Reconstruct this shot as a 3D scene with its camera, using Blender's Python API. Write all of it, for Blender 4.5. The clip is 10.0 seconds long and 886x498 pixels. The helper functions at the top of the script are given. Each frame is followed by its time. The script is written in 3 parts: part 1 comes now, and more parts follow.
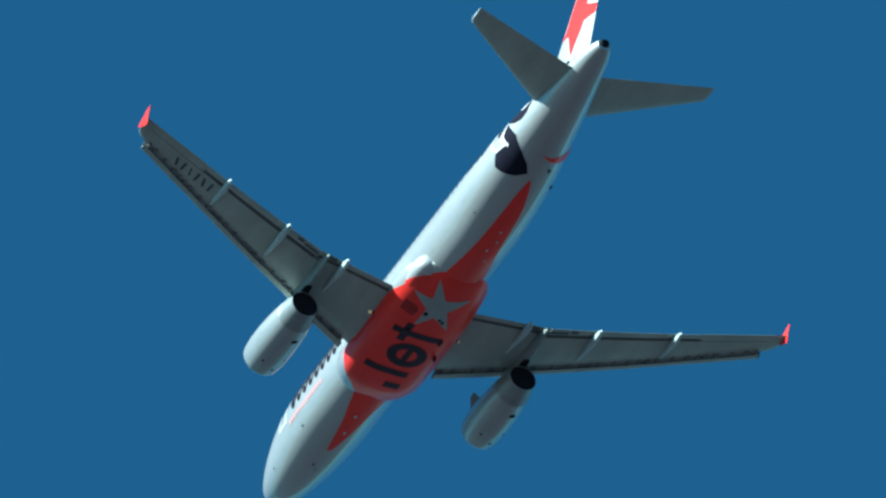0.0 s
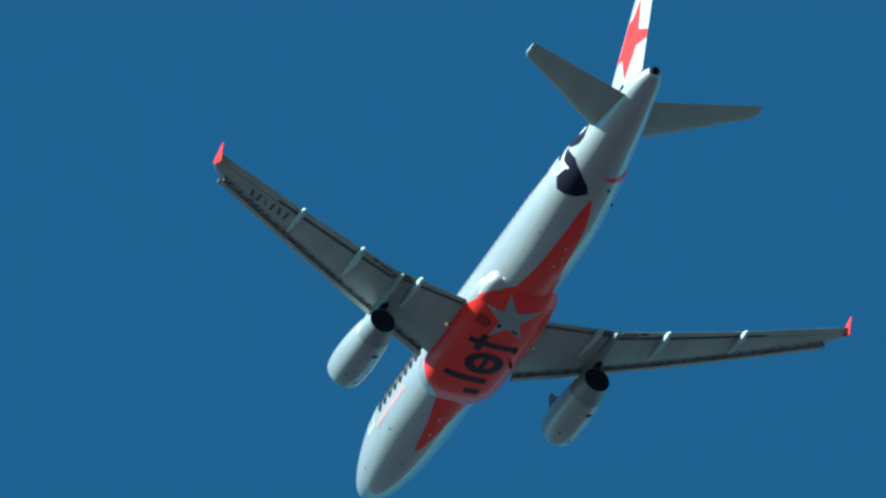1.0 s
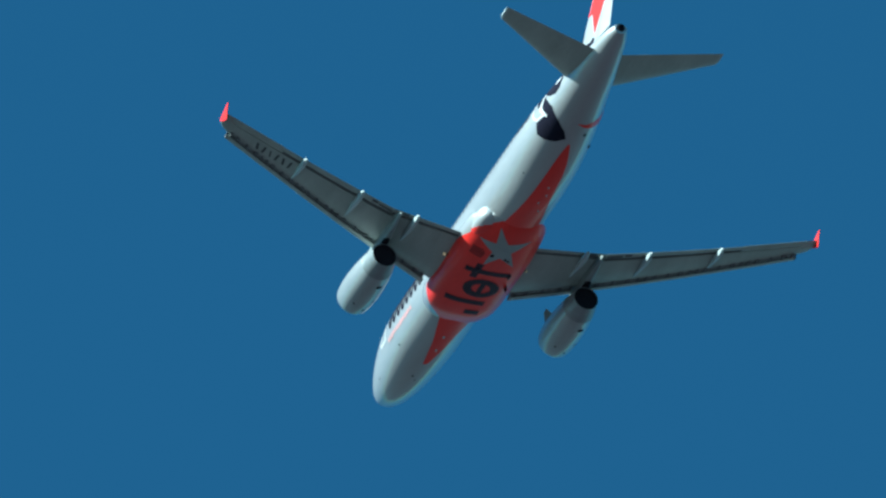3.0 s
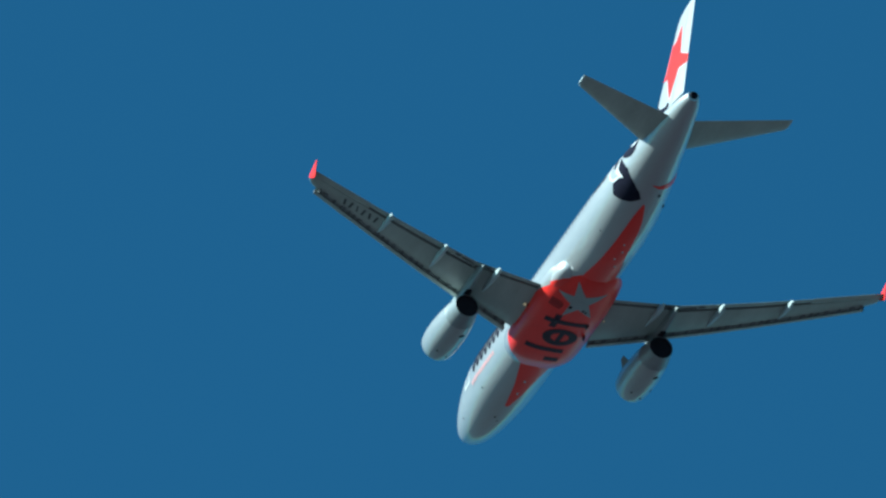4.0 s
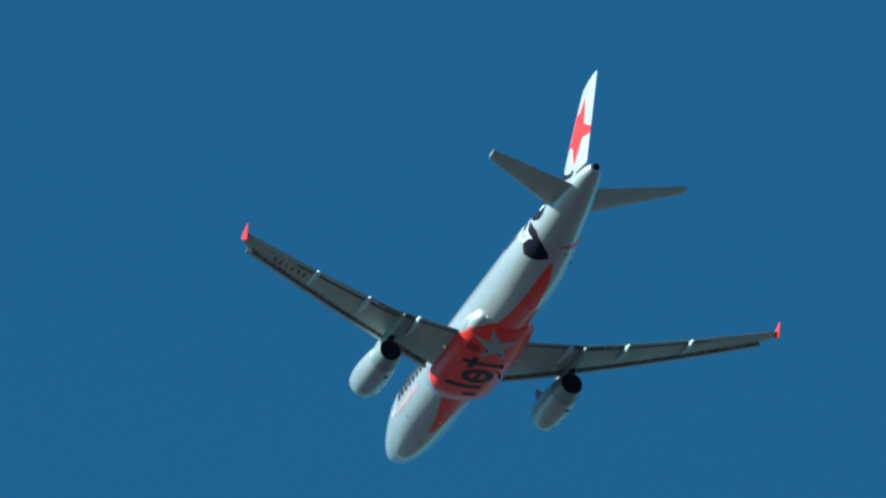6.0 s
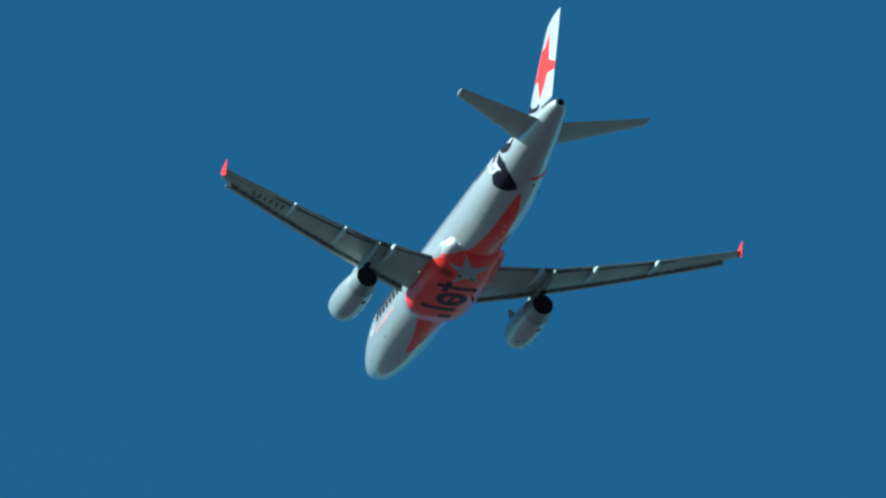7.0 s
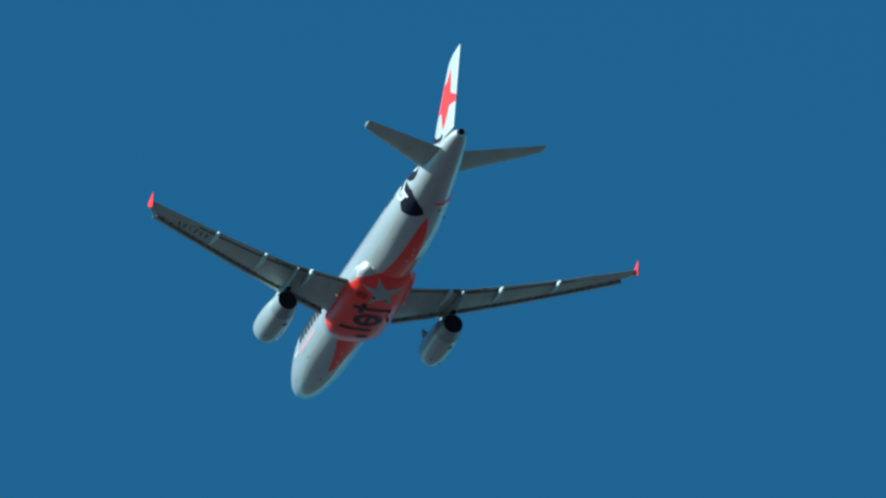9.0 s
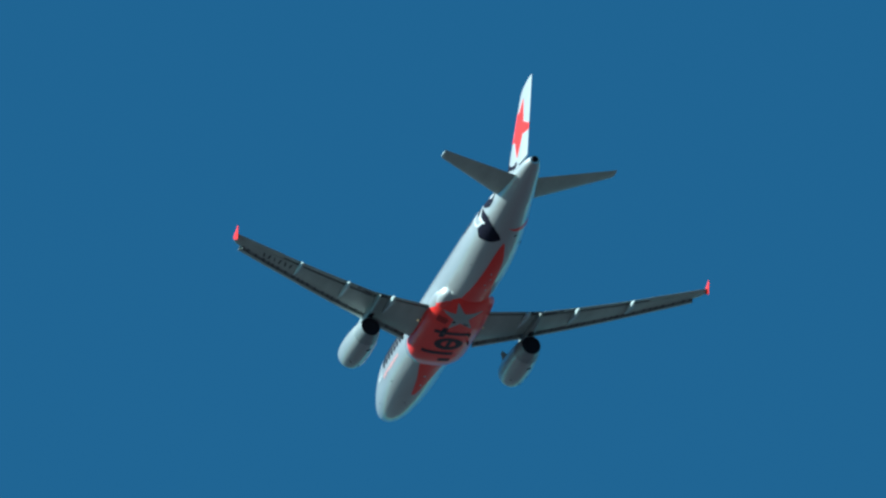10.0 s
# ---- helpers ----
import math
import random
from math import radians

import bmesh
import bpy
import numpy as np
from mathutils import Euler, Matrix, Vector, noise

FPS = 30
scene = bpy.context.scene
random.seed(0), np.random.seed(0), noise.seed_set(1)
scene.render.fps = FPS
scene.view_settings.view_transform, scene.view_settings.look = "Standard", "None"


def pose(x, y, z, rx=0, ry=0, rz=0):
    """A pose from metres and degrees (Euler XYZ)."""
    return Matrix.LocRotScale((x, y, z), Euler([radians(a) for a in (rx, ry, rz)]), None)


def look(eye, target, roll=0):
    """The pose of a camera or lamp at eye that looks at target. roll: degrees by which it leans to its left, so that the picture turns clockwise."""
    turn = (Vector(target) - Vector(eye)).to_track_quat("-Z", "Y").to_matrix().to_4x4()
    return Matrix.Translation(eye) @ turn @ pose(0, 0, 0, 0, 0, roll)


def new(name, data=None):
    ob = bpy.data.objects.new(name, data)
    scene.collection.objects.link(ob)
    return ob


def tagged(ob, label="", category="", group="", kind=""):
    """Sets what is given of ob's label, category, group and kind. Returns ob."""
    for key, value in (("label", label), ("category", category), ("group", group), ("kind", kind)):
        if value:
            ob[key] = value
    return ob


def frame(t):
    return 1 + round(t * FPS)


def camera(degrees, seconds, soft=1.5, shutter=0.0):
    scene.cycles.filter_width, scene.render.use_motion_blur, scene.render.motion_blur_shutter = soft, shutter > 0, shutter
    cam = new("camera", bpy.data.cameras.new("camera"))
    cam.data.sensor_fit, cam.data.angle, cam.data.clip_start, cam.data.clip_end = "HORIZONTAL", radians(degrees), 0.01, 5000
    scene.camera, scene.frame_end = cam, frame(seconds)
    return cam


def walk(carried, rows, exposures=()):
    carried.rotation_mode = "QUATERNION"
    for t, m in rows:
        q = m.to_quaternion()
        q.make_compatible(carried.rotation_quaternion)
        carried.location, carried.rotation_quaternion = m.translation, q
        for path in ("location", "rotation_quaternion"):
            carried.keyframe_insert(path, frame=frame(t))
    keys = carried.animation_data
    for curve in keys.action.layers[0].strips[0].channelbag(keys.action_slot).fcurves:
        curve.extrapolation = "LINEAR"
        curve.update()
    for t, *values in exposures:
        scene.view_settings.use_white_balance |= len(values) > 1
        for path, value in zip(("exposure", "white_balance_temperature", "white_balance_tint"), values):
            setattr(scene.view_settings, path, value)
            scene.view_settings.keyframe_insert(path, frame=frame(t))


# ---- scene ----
# One airliner climbing away after take-off, seen from the ground through a long lens.
from mathutils import geometry

# ---- camera: held by hand on the ground, turning after the airliner (azimuth, elevation, roll) ----
EYE = (0.0, 0.0, 1.6)
cam = camera(1.5, 10.0, soft=2.5)


def aimed(az, el, roll):
    return pose(*EYE, 90 + el, 0, az) @ pose(0, 0, 0, 0, 0, roll)


walk(cam, [(t, aimed(az, el, roll)) for t, az, el, roll in (
    (0.0, -0.1219, 52.0315, -0.114),
    (0.1, 0.1335, 51.8405, -0.029),
    (0.2, 0.3553, 51.6401, 0.056),
    (0.3, 0.6005, 51.4248, 0.139),
    (0.4, 0.8781, 51.1919, 0.224),
    (0.5, 1.1281, 50.9654, 0.309),
    (0.6, 1.3516, 50.7583, 0.225),
    (0.7, 1.5699, 50.5885, 0.141),
    (0.8, 1.8069, 50.3846, 0.058),
    (0.9, 2.0412, 50.1851, -0.026),
    (1.0, 2.2884, 49.9822, -0.109),
    (1.1, 2.5205, 49.7865, -0.146),
    (1.2, 2.7448, 49.5913, -0.182),
    (1.3, 2.9522, 49.3916, -0.219),
    (1.4, 3.1266, 49.1854, -0.255),
    (1.5, 3.3220, 48.9669, -0.292),
    (1.6, 3.5202, 48.7707, -0.187),
    (1.7, 3.7101, 48.5873, -0.082),
    (1.8, 3.8721, 48.4040, 0.022),
    (1.9, 4.0415, 48.2183, 0.127),
    (2.0, 4.2035, 48.0325, 0.232),
    (2.1, 4.3532, 47.8371, 0.168),
    (2.2, 4.5043, 47.6533, 0.103),
    (3.3, 6.3070, 45.6492, -0.374),
    (3.4, 6.5143, 45.5061, -0.240),
    (3.5, 6.6847, 45.3476, -0.107),
    (3.6, 6.8412, 45.1784, -0.006),
    (3.7, 6.9797, 45.0100, 0.094),
    (3.8, 7.1095, 44.8429, 0.194),
    (3.9, 7.1678, 44.6825, 0.295),
    (4.0, 7.2897, 44.5499, 0.395),
    (4.1, 7.4106, 44.3954, 0.348),
    (4.2, 7.5035, 44.2440, 0.300),
    (4.3, 7.6462, 44.0833, 0.254),
    (4.4, 7.7828, 43.9285, 0.206),
    (4.5, 7.9010, 43.7733, 0.159),
    (4.6, 7.9670, 43.6240, 0.091),
    (4.7, 8.0723, 43.4464, 0.023),
    (4.8, 8.1655, 43.2863, -0.045),
    (4.9, 8.2695, 43.1176, -0.113),
    (5.0, 8.3694, 42.9754, -0.181),
    (5.1, 8.4773, 42.8307, -0.174),
    (5.2, 8.5841, 42.6835, -0.167),
    (5.3, 8.6802, 42.5431, -0.159),
    (5.4, 8.7907, 42.4272, -0.153),
    (5.5, 8.8843, 42.3027, -0.146),
    (5.6, 8.9907, 42.1658, -0.086),
    (5.7, 9.0958, 42.0397, -0.025),
    (5.8, 9.1802, 41.9049, 0.035),
    (5.9, 9.2634, 41.7673, 0.095),
    (6.0, 9.3335, 41.6374, 0.155),
    (6.1, 9.4253, 41.4777, 0.132),
    (6.2, 9.4932, 41.3380, 0.109),
    (7.3, 10.4955, 39.8458, -0.151),
    (7.4, 10.5438, 39.7492, 0.017),
    (7.5, 10.5900, 39.6117, 0.185),
    (7.6, 10.6775, 39.4828, 0.097),
    (7.7, 10.7124, 39.3749, 0.009),
    (7.8, 10.7417, 39.2765, -0.079),
    (7.9, 10.8182, 39.2211, -0.166),
    (8.0, 10.9039, 39.1369, -0.255),
    (8.1, 10.9529, 39.0107, -0.305),
    (8.2, 11.0273, 38.8576, -0.356),
    (8.3, 11.1051, 38.6787, -0.406),
    (8.4, 11.1962, 38.4799, -0.456),
    (8.5, 11.2431, 38.4108, 0.215),
    (8.6, 11.2900, 38.2869, 0.232),
    (8.7, 11.3257, 38.1640, 0.250),
    (8.8, 11.4422, 38.0101, 0.267),
    (8.9, 11.5167, 37.9174, 0.285),
    (9.0, 11.5855, 37.8194, 0.301),
    (9.1, 11.6815, 37.7150, 0.293),
    (9.2, 11.7668, 37.5967, 0.284),
    (9.3, 11.8310, 37.5079, 0.275),
    (9.4, 11.8772, 37.3824, 0.266),
    (9.5, 11.9337, 37.2889, 0.256),
    (9.6, 12.0281, 37.1419, 0.180),
    (9.7, 12.1255, 37.0842, 0.104),
    (9.8, 12.2553, 36.9899, 0.027),
    (9.9, 12.3410, 36.8822, -0.050),
    (10.0, 12.4247, 36.7815, -0.125),
)], exposures=[(0.0, 1.27, 5500, -8), (4.0, 1.15, 5500, -8), (10.0, 1.04, 5500, -8)])

# ---- light: sun at half height behind the viewer's left shoulder, clear deep sky ----
SUN_DIR = Vector((-0.905, -0.52, 0.60)).normalized()
world = bpy.data.worlds.new("sky")
scene.world = world
world.use_nodes = True
wn = world.node_tree
sky = wn.nodes.new("ShaderNodeTexSky")
sky.sky_type = "NISHITA"
sky.sun_disc = False
sky.sun_elevation = math.asin(SUN_DIR.z)
sky.sun_rotation = math.atan2(SUN_DIR.x, SUN_DIR.y)
sky.air_density, sky.dust_density, sky.ozone_density = 1.0, 0.0, 10.0
tone = wn.nodes.new("ShaderNodeMixRGB")
tone.blend_type = "MULTIPLY"
tone.inputs[0].default_value = 1.0
tone.inputs[2].default_value = (0.665, 1.0, 0.82, 1)
wn.links.new(sky.outputs[0], tone.inputs[1])
wn.links.new(tone.outputs[0], wn.nodes["Background"].inputs[0])
wn.nodes["Background"].inputs[1].default_value = 0.063
sun = new("sun", bpy.data.lights.new("sun", "SUN"))
sun.data.energy, sun.data.angle, sun.data.color = 4.65, radians(0.53), (1.0, 0.955, 0.87)
sun.matrix_world = look(SUN_DIR * 100, (0, 0, 0))


# ---- materials ----
def material(name, color, rough=0.4, metal=0.0, vary=0.08, scale=1.2, bump=0.0, streak=(1, 1, 1), coat=0.0, dirt=0.0, spec=0.5):
    """Paint or metal with broad blotches, fine grain and dirt drawn out along the flow."""
    m = bpy.data.materials.new(name)
    m.use_nodes = True
    nt = m.node_tree
    b = nt.nodes["Principled BSDF"]
    b.inputs["Roughness"].default_value, b.inputs["Metallic"].default_value = rough, metal
    b.inputs["Coat Weight"].default_value = coat
    b.inputs["Specular IOR Level"].default_value = spec
    b.inputs["Coat Roughness"].default_value = 0.06
    tc = nt.nodes.new("ShaderNodeTexCoord")
    mp = nt.nodes.new("ShaderNodeMapping")
    mp.inputs["Scale"].default_value = streak
    nt.links.new(tc.outputs["Object"], mp.inputs["Vector"])
    n1, n2 = nt.nodes.new("ShaderNodeTexNoise"), nt.nodes.new("ShaderNodeTexNoise")
    n1.inputs["Scale"].default_value, n1.inputs["Detail"].default_value = scale, 4
    n2.inputs["Scale"].default_value, n2.inputs["Detail"].default_value = scale * 9, 3
    for n in (n1, n2):
        nt.links.new(mp.outputs[0], n.inputs["Vector"])
    mix = nt.nodes.new("ShaderNodeMath")
    mix.operation = "MULTIPLY_ADD"
    nt.links.new(n2.outputs[0], mix.inputs[0])
    mix.inputs[1].default_value = 0.4
    nt.links.new(n1.outputs[0], mix.inputs[2])
    ramp = nt.nodes.new("ShaderNodeValToRGB")
    ramp.color_ramp.elements[0].position, ramp.color_ramp.elements[1].position = 0.4, 0.95
    lo = [max(0, c * (1 - vary - dirt)) for c in color]
    hi = [min(1, c * (1 + vary)) for c in color]
    ramp.color_ramp.elements[0].color, ramp.color_ramp.elements[1].color = (*lo, 1), (*hi, 1)
    nt.links.new(mix.outputs[0], ramp.inputs[0])
    nt.links.new(ramp.outputs[0], b.inputs["Base Color"])
    rr = nt.nodes.new("ShaderNodeMapRange")
    rr.inputs[3].default_value, rr.inputs[4].default_value = max(0.02, rough - 0.08), rough + 0.1
    nt.links.new(n2.outputs[0], rr.inputs[0])
    nt.links.new(rr.outputs[0], b.inputs["Roughness"])
    if bump:
        bp = nt.nodes.new("ShaderNodeBump")
        bp.inputs["Strength"].default_value, bp.inputs["Distance"].default_value = bump, 0.02
        nt.links.new(n1.outputs[0], bp.inputs["Height"])
        nt.links.new(bp.outputs[0], b.inputs["Normal"])
    return m


SILVER = material("silver_flake_paint", (0.405, 0.435, 0.44), 0.46, 0.35, 0.06, 0.5, 0.04, (1.5, 0.3, 1.5), coat=1.0, dirt=0.05)
NACELLE = material("grimy_silver_paint", (0.35, 0.385, 0.39), 0.46, 0.35, 0.09, 0.8, 0.04, (1.5, 0.4, 1.5), coat=0.8, dirt=0.08)
# lighter copy of the silver, with strong sun put into the colour
SUNLIT_SILVER = material("sunlit_silver_paint", (0.50, 0.53, 0.54), 0.46, 0.35, 0.05, 0.6, 0.02, (1.5, 0.3, 1.5), coat=0.6, dirt=0.04)
WHITE = material("white_paint", (0.74, 0.77, 0.78), 0.35, 0.0, 0.03, 0.8, 0.0, coat=0.3)
GREY = material("grey_wing_paint", (0.37, 0.44, 0.40), 0.42, 0.0, 0.11, 0.5, 0.05, (2.0, 0.5, 1), dirt=0.1)
GREY_LIGHT = material("light_grey_paint", (0.44, 0.54, 0.55), 0.4, 0.0, 0.06, 0.8, 0.0, (2, .6, 1), dirt=0.06)
ORANGE = material("orange_red_paint", (0.88, 0.038, 0.030), 0.33, 0.0, 0.06, 0.7, 0.03, (1.5, 0.4, 1.5), coat=0.2, dirt=0.08, spec=0.3)
STAR_GREY = material("silver_star_paint", (0.29, 0.34, 0.345), 0.4, 0.0, 0.08, 1.5)
DARK = material("dark_navy_paint", (0.012, 0.013, 0.026), 0.75, 0.0, 0.2, 2.0, spec=0.06)
# navy lifted towards the red: haze and belly reflections put into the colour
TITLE_NAVY = material("hazed_navy_paint", (0.034, 0.017, 0.034), 0.5, 0.0, 0.35, 2.0, spec=0.25)
BLACK = material("sooty_black_metal", (0.012, 0.012, 0.018), 0.8, 0.0, 0.3, 3.0, spec=0.1)
NOZZLE = material("heat_stained_metal", (0.25, 0.29, 0.30), 0.45, 0.35, 0.12, 2.0, 0.02)
LIP = material("polished_inlet_metal", (0.45, 0.47, 0.48), 0.3, 1.0, 0.03, 2.0)
GLASS = material("dark_cabin_glass", (0.03, 0.034, 0.04), 0.3, 0.0, 0.2, 4.0, spec=0.15)
# dark grey: painted shade in the flap slots and joints, also the slat's end
SHADE_AND_END = material("gap_shade_and_slat_end_grey", (0.10, 0.115, 0.12), 0.7, 0.0, 0.2, 3.0)
PYLON_GREY = material("dark_grey_paint", (0.17, 0.20, 0.205), 0.45, 0.0, 0.12, 1.0, 0.0, (1, .5, 1), dirt=0.1)
PYLON_PAINT = material("grimy_pylon_paint", (0.25, 0.30, 0.30), 0.42, 0.0, 0.14, 1.2, 0.0, (1, .5, 1), dirt=0.12)
COVE_GREY = material("grimy_slat_paint", (0.36, 0.42, 0.42), 0.5, 0.0, 0.25, 2.5, 0.0, (3, 1, 1), dirt=0.2)
FADED = material("faded_dark_marking", (0.075, 0.095, 0.10), 0.6, 0.0, 0.2, 3.0, spec=0.2)
# darker red for the wing's shadow painted on the belly
SHADED_RED = material("shaded_red_paint", (0.32, 0.025, 0.026), 0.5, 0.0, 0.35, 3.0, spec=0.2)
PALE_RED = material("pale_red_marking", (0.60, 0.33, 0.33), 0.4, 0.0, 0.05, 3.0)
LAMP_YELLOW = material("lit_lamp_cover", (0.85, 0.72, 0.45), 0.3, 0.0, 0.1, 6.0)
LAMP_YELLOW.node_tree.nodes["Principled BSDF"].inputs["Emission Color"].default_value = (1.0, 0.72, 0.42, 1)
LAMP_YELLOW.node_tree.nodes["Principled BSDF"].inputs["Emission Strength"].default_value = 0.08


def ground_material():
    m = bpy.data.materials.new("bounce_ground")
    m.use_nodes = True
    nt = m.node_tree
    b = nt.nodes["Principled BSDF"]
    b.inputs["Roughness"].default_value = 0.95
    tc = nt.nodes.new("ShaderNodeTexCoord")
    vo, no = nt.nodes.new("ShaderNodeTexVoronoi"), nt.nodes.new("ShaderNodeTexNoise")
    vo.inputs["Scale"].default_value, no.inputs["Scale"].default_value = 0.006, 0.05
    no.inputs["Detail"].default_value = 6
    mix = nt.nodes.new("ShaderNodeMixRGB")
    ramp = nt.nodes.new("ShaderNodeValToRGB")
    # invented tint, set for the bounced light under the airliner
    ramp.color_ramp.elements[0].color, ramp.color_ramp.elements[1].color = (0.0195, 0.0205, 0.0285, 1), (0.058, 0.052, 0.0680, 1)
    for n in (vo, no):
        nt.links.new(tc.outputs["Object"], n.inputs["Vector"])
    mix.inputs[0].default_value = 0.5
    nt.links.new(vo.outputs["Color"], mix.inputs[1])
    nt.links.new(no.outputs["Color"], mix.inputs[2])
    nt.links.new(mix.outputs[0], ramp.inputs[0])
    nt.links.new(ramp.outputs[0], b.inputs["Base Color"])
    return m


# ---- ground: one unseen sheet to the horizon, bouncing light onto the underside ----
def build_ground():
    bm = bmesh.new()
    bmesh.ops.create_grid(bm, x_segments=24, y_segments=24, size=40000)
    me = bpy.data.meshes.new("ground")
    bm.to_mesh(me)
    me.materials.append(ground_material())
    tagged(new("ground", me), "flat dark unseen ground, tinted to bounce light up at the airliner", "ground", kind="structure")


# ---- mesh helpers (the airliner's space: x to its right, y forward, z up; s: metres behind the nose tip) ----
def P(x, s, z):
    return Vector((x, 17.0 - s, z))


def part(name, bm, mat, parent, label="", smooth=True, angle=35):
    bmesh.ops.recalc_face_normals(bm, faces=bm.faces)
    me = bpy.data.meshes.new(name)
    bm.to_mesh(me)
    bm.free()
    me.materials.append(mat)
    if smooth:
        me.shade_smooth()
        me.set_sharp_from_angle(angle=radians(angle))
    ob = new(name, me)
    ob.parent = parent
    return tagged(ob, label)


def loft(rings, caps=True, ring_closed=True):
    bm = bmesh.new()
    vs = [[bm.verts.new(p) for p in r] for r in rings]
    n = len(rings[0])
    for a, b in zip(vs, vs[1:]):
        for i in range(n if ring_closed else n - 1):
            j = (i + 1) % n
            bm.faces.new((a[i], a[j], b[j], b[i]))
    if caps:
        bm.faces.new(vs[0][::-1])
        bm.faces.new(vs[-1])
    return bm


def hermite(table, k, s):
    """Smooth, monotone curve through column k of a table whose first column is the station."""
    n = len(table)
    i = 0
    while i < n - 2 and s > table[i + 1][0]:
        i += 1
    x0, x1, y0, y1 = table[i][0], table[i + 1][0], table[i][k], table[i + 1][k]

    def slope(j):
        d = [(table[m + 1][k] - table[m][k]) / (table[m + 1][0] - table[m][0]) for m in (j - 1, j) if 0 <= m < n - 1]
        if len(d) == 1:
            return d[0]
        return 0.0 if d[0] * d[1] <= 0 else 2 * d[0] * d[1] / (d[0] + d[1])

    h = x1 - x0
    t = min(max((s - x0) / h, 0.0), 1.0)
    return (2 * t**3 - 3 * t * t + 1) * y0 + (t**3 - 2 * t * t + t) * h * slope(i) + (3 * t * t - 2 * t**3) * y1 + (t**3 - t * t) * h * slope(i + 1)


def lerp(table, x):
    return float(np.interp(x, [r[0] for r in table], [r[1] for r in table]))


def decal(name, poly, surf, mat, parent, step=0.2, off=0.012, label="", inner=None, out=None):
    """A layer of paint: the flat outline poly laid on the surface surf(a, b), a hair proud of it. inner: a hole's outline."""
    def dense(loop):
        out = []
        for p, q in zip(loop, loop[1:] + loop[:1]):
            k = max(1, math.ceil(math.dist(p, q) / step))
            out += [Vector((p[0] + (q[0] - p[0]) * i / k, p[1] + (q[1] - p[1]) * i / k)) for i in range(k)]
        return out

    def within(p, loop):
        c = False
        for a, b in zip(loop, loop[1:] + loop[:1]):
            if (a[1] > p[1]) != (b[1] > p[1]) and p[0] < (b[0] - a[0]) * (p[1] - a[1]) / (b[1] - a[1]) + a[0]:
                c = not c
        return c

    pts = dense(poly)
    edges = [(i, (i + 1) % len(pts)) for i in range(len(pts))]
    if inner:
        more = dense(inner)
        edges += [(len(pts) + i, len(pts) + (i + 1) % len(more)) for i in range(len(more))]
        pts += more
    lo = [min(p[i] for p in poly) for i in (0, 1)]
    hi = [max(p[i] for p in poly) for i in (0, 1)]
    for i in range(int((hi[0] - lo[0]) / step) + 1):
        for j in range(int((hi[1] - lo[1]) / step) + 1):
            q = Vector((lo[0] + (i + 0.5) * step, lo[1] + (j + 0.5) * step))
            if within(q, poly):
                pts.append(q)
    vs, _, fs, *_ = geometry.delaunay_2d_cdt(pts, edges, [], 0, 1e-4)
    bm = bmesh.new()

    def lifted(a, b):
        e = 0.01
        c = surf(a, b)
        nrm = (surf(a + e, b) - surf(a - e, b)).cross(surf(a, b + e) - surf(a, b - e))
        nrm.normalize()
        if nrm.dot(out or Vector((c.x, 0, c.z - 0.1))) < 0:
            nrm = -nrm
        return c + nrm * off

    bv = [bm.verts.new(lifted(v.x, v.y)) for v in vs]
    for f in fs:
        c = sum((vs[i] for i in f), Vector((0, 0))) / len(f)
        if within(c, poly) and not (inner and within(c, inner)):
            try:
                bm.faces.new([bv[i] for i in f])
            except ValueError:
                pass
    for v in [v for v in bm.verts if not v.link_faces]:
        bm.verts.remove(v)
    return part(name, bm, mat, parent, label)


def oval(a, b, ra, rb, n=24, turn=0.0):
    c, s = math.cos(turn), math.sin(turn)
    out = []
    for i in range(n):
        u, v = ra * math.cos(i * math.tau / n), rb * math.sin(i * math.tau / n)
        out.append((a + u * c - v * s, b + u * s + v * c))
    return out


def star(outer, k):
    """A five-pointed star from its outer points, in order; k: how far in the notches lie."""
    cx, cy = sum(p[0] for p in outer) / 5, sum(p[1] for p in outer) / 5
    out = []
    for p, q in zip(outer, outer[1:] + outer[:1]):
        m = ((p[0] + q[0]) / 2, (p[1] + q[1]) / 2)
        out += [p, (cx + (m[0] - cx) * k, cy + (m[1] - cy) * k)]
    return out


def smooth(pts, n=5):
    """An open line through pts, rounded between them."""
    out = []
    for i in range(len(pts) - 1):
        a, b, c, d = (Vector(pts[min(max(i + k, 0), len(pts) - 1)]) for k in (-1, 0, 1, 2))
        for j in range(n):
            t = j / n
            v = b + (c - a) * (t / 2) + (a * 2 - b * 5 + c * 4 - d) * (t * t / 2) + (b * 3 - a - c * 3 + d) * (t**3 / 2)
            out.append((v.x, v.y))
    return out + [tuple(pts[-1])]


def bar(p, q, w):
    d = Vector((q[0] - p[0], q[1] - p[1])).normalized() * (w / 2)
    return [(p[0] - d.y, p[1] + d.x), (q[0] - d.y, q[1] + d.x), (q[0] + d.y, q[1] - d.x), (p[0] + d.y, p[1] - d.x)]


def box(bm, c, size, rot=None):
    m = Matrix.Translation(c) @ (rot if rot else Matrix()) @ Matrix.Diagonal((*size, 1))
    r = bmesh.ops.create_cube(bm, size=1.0, matrix=m)
    return r["verts"]


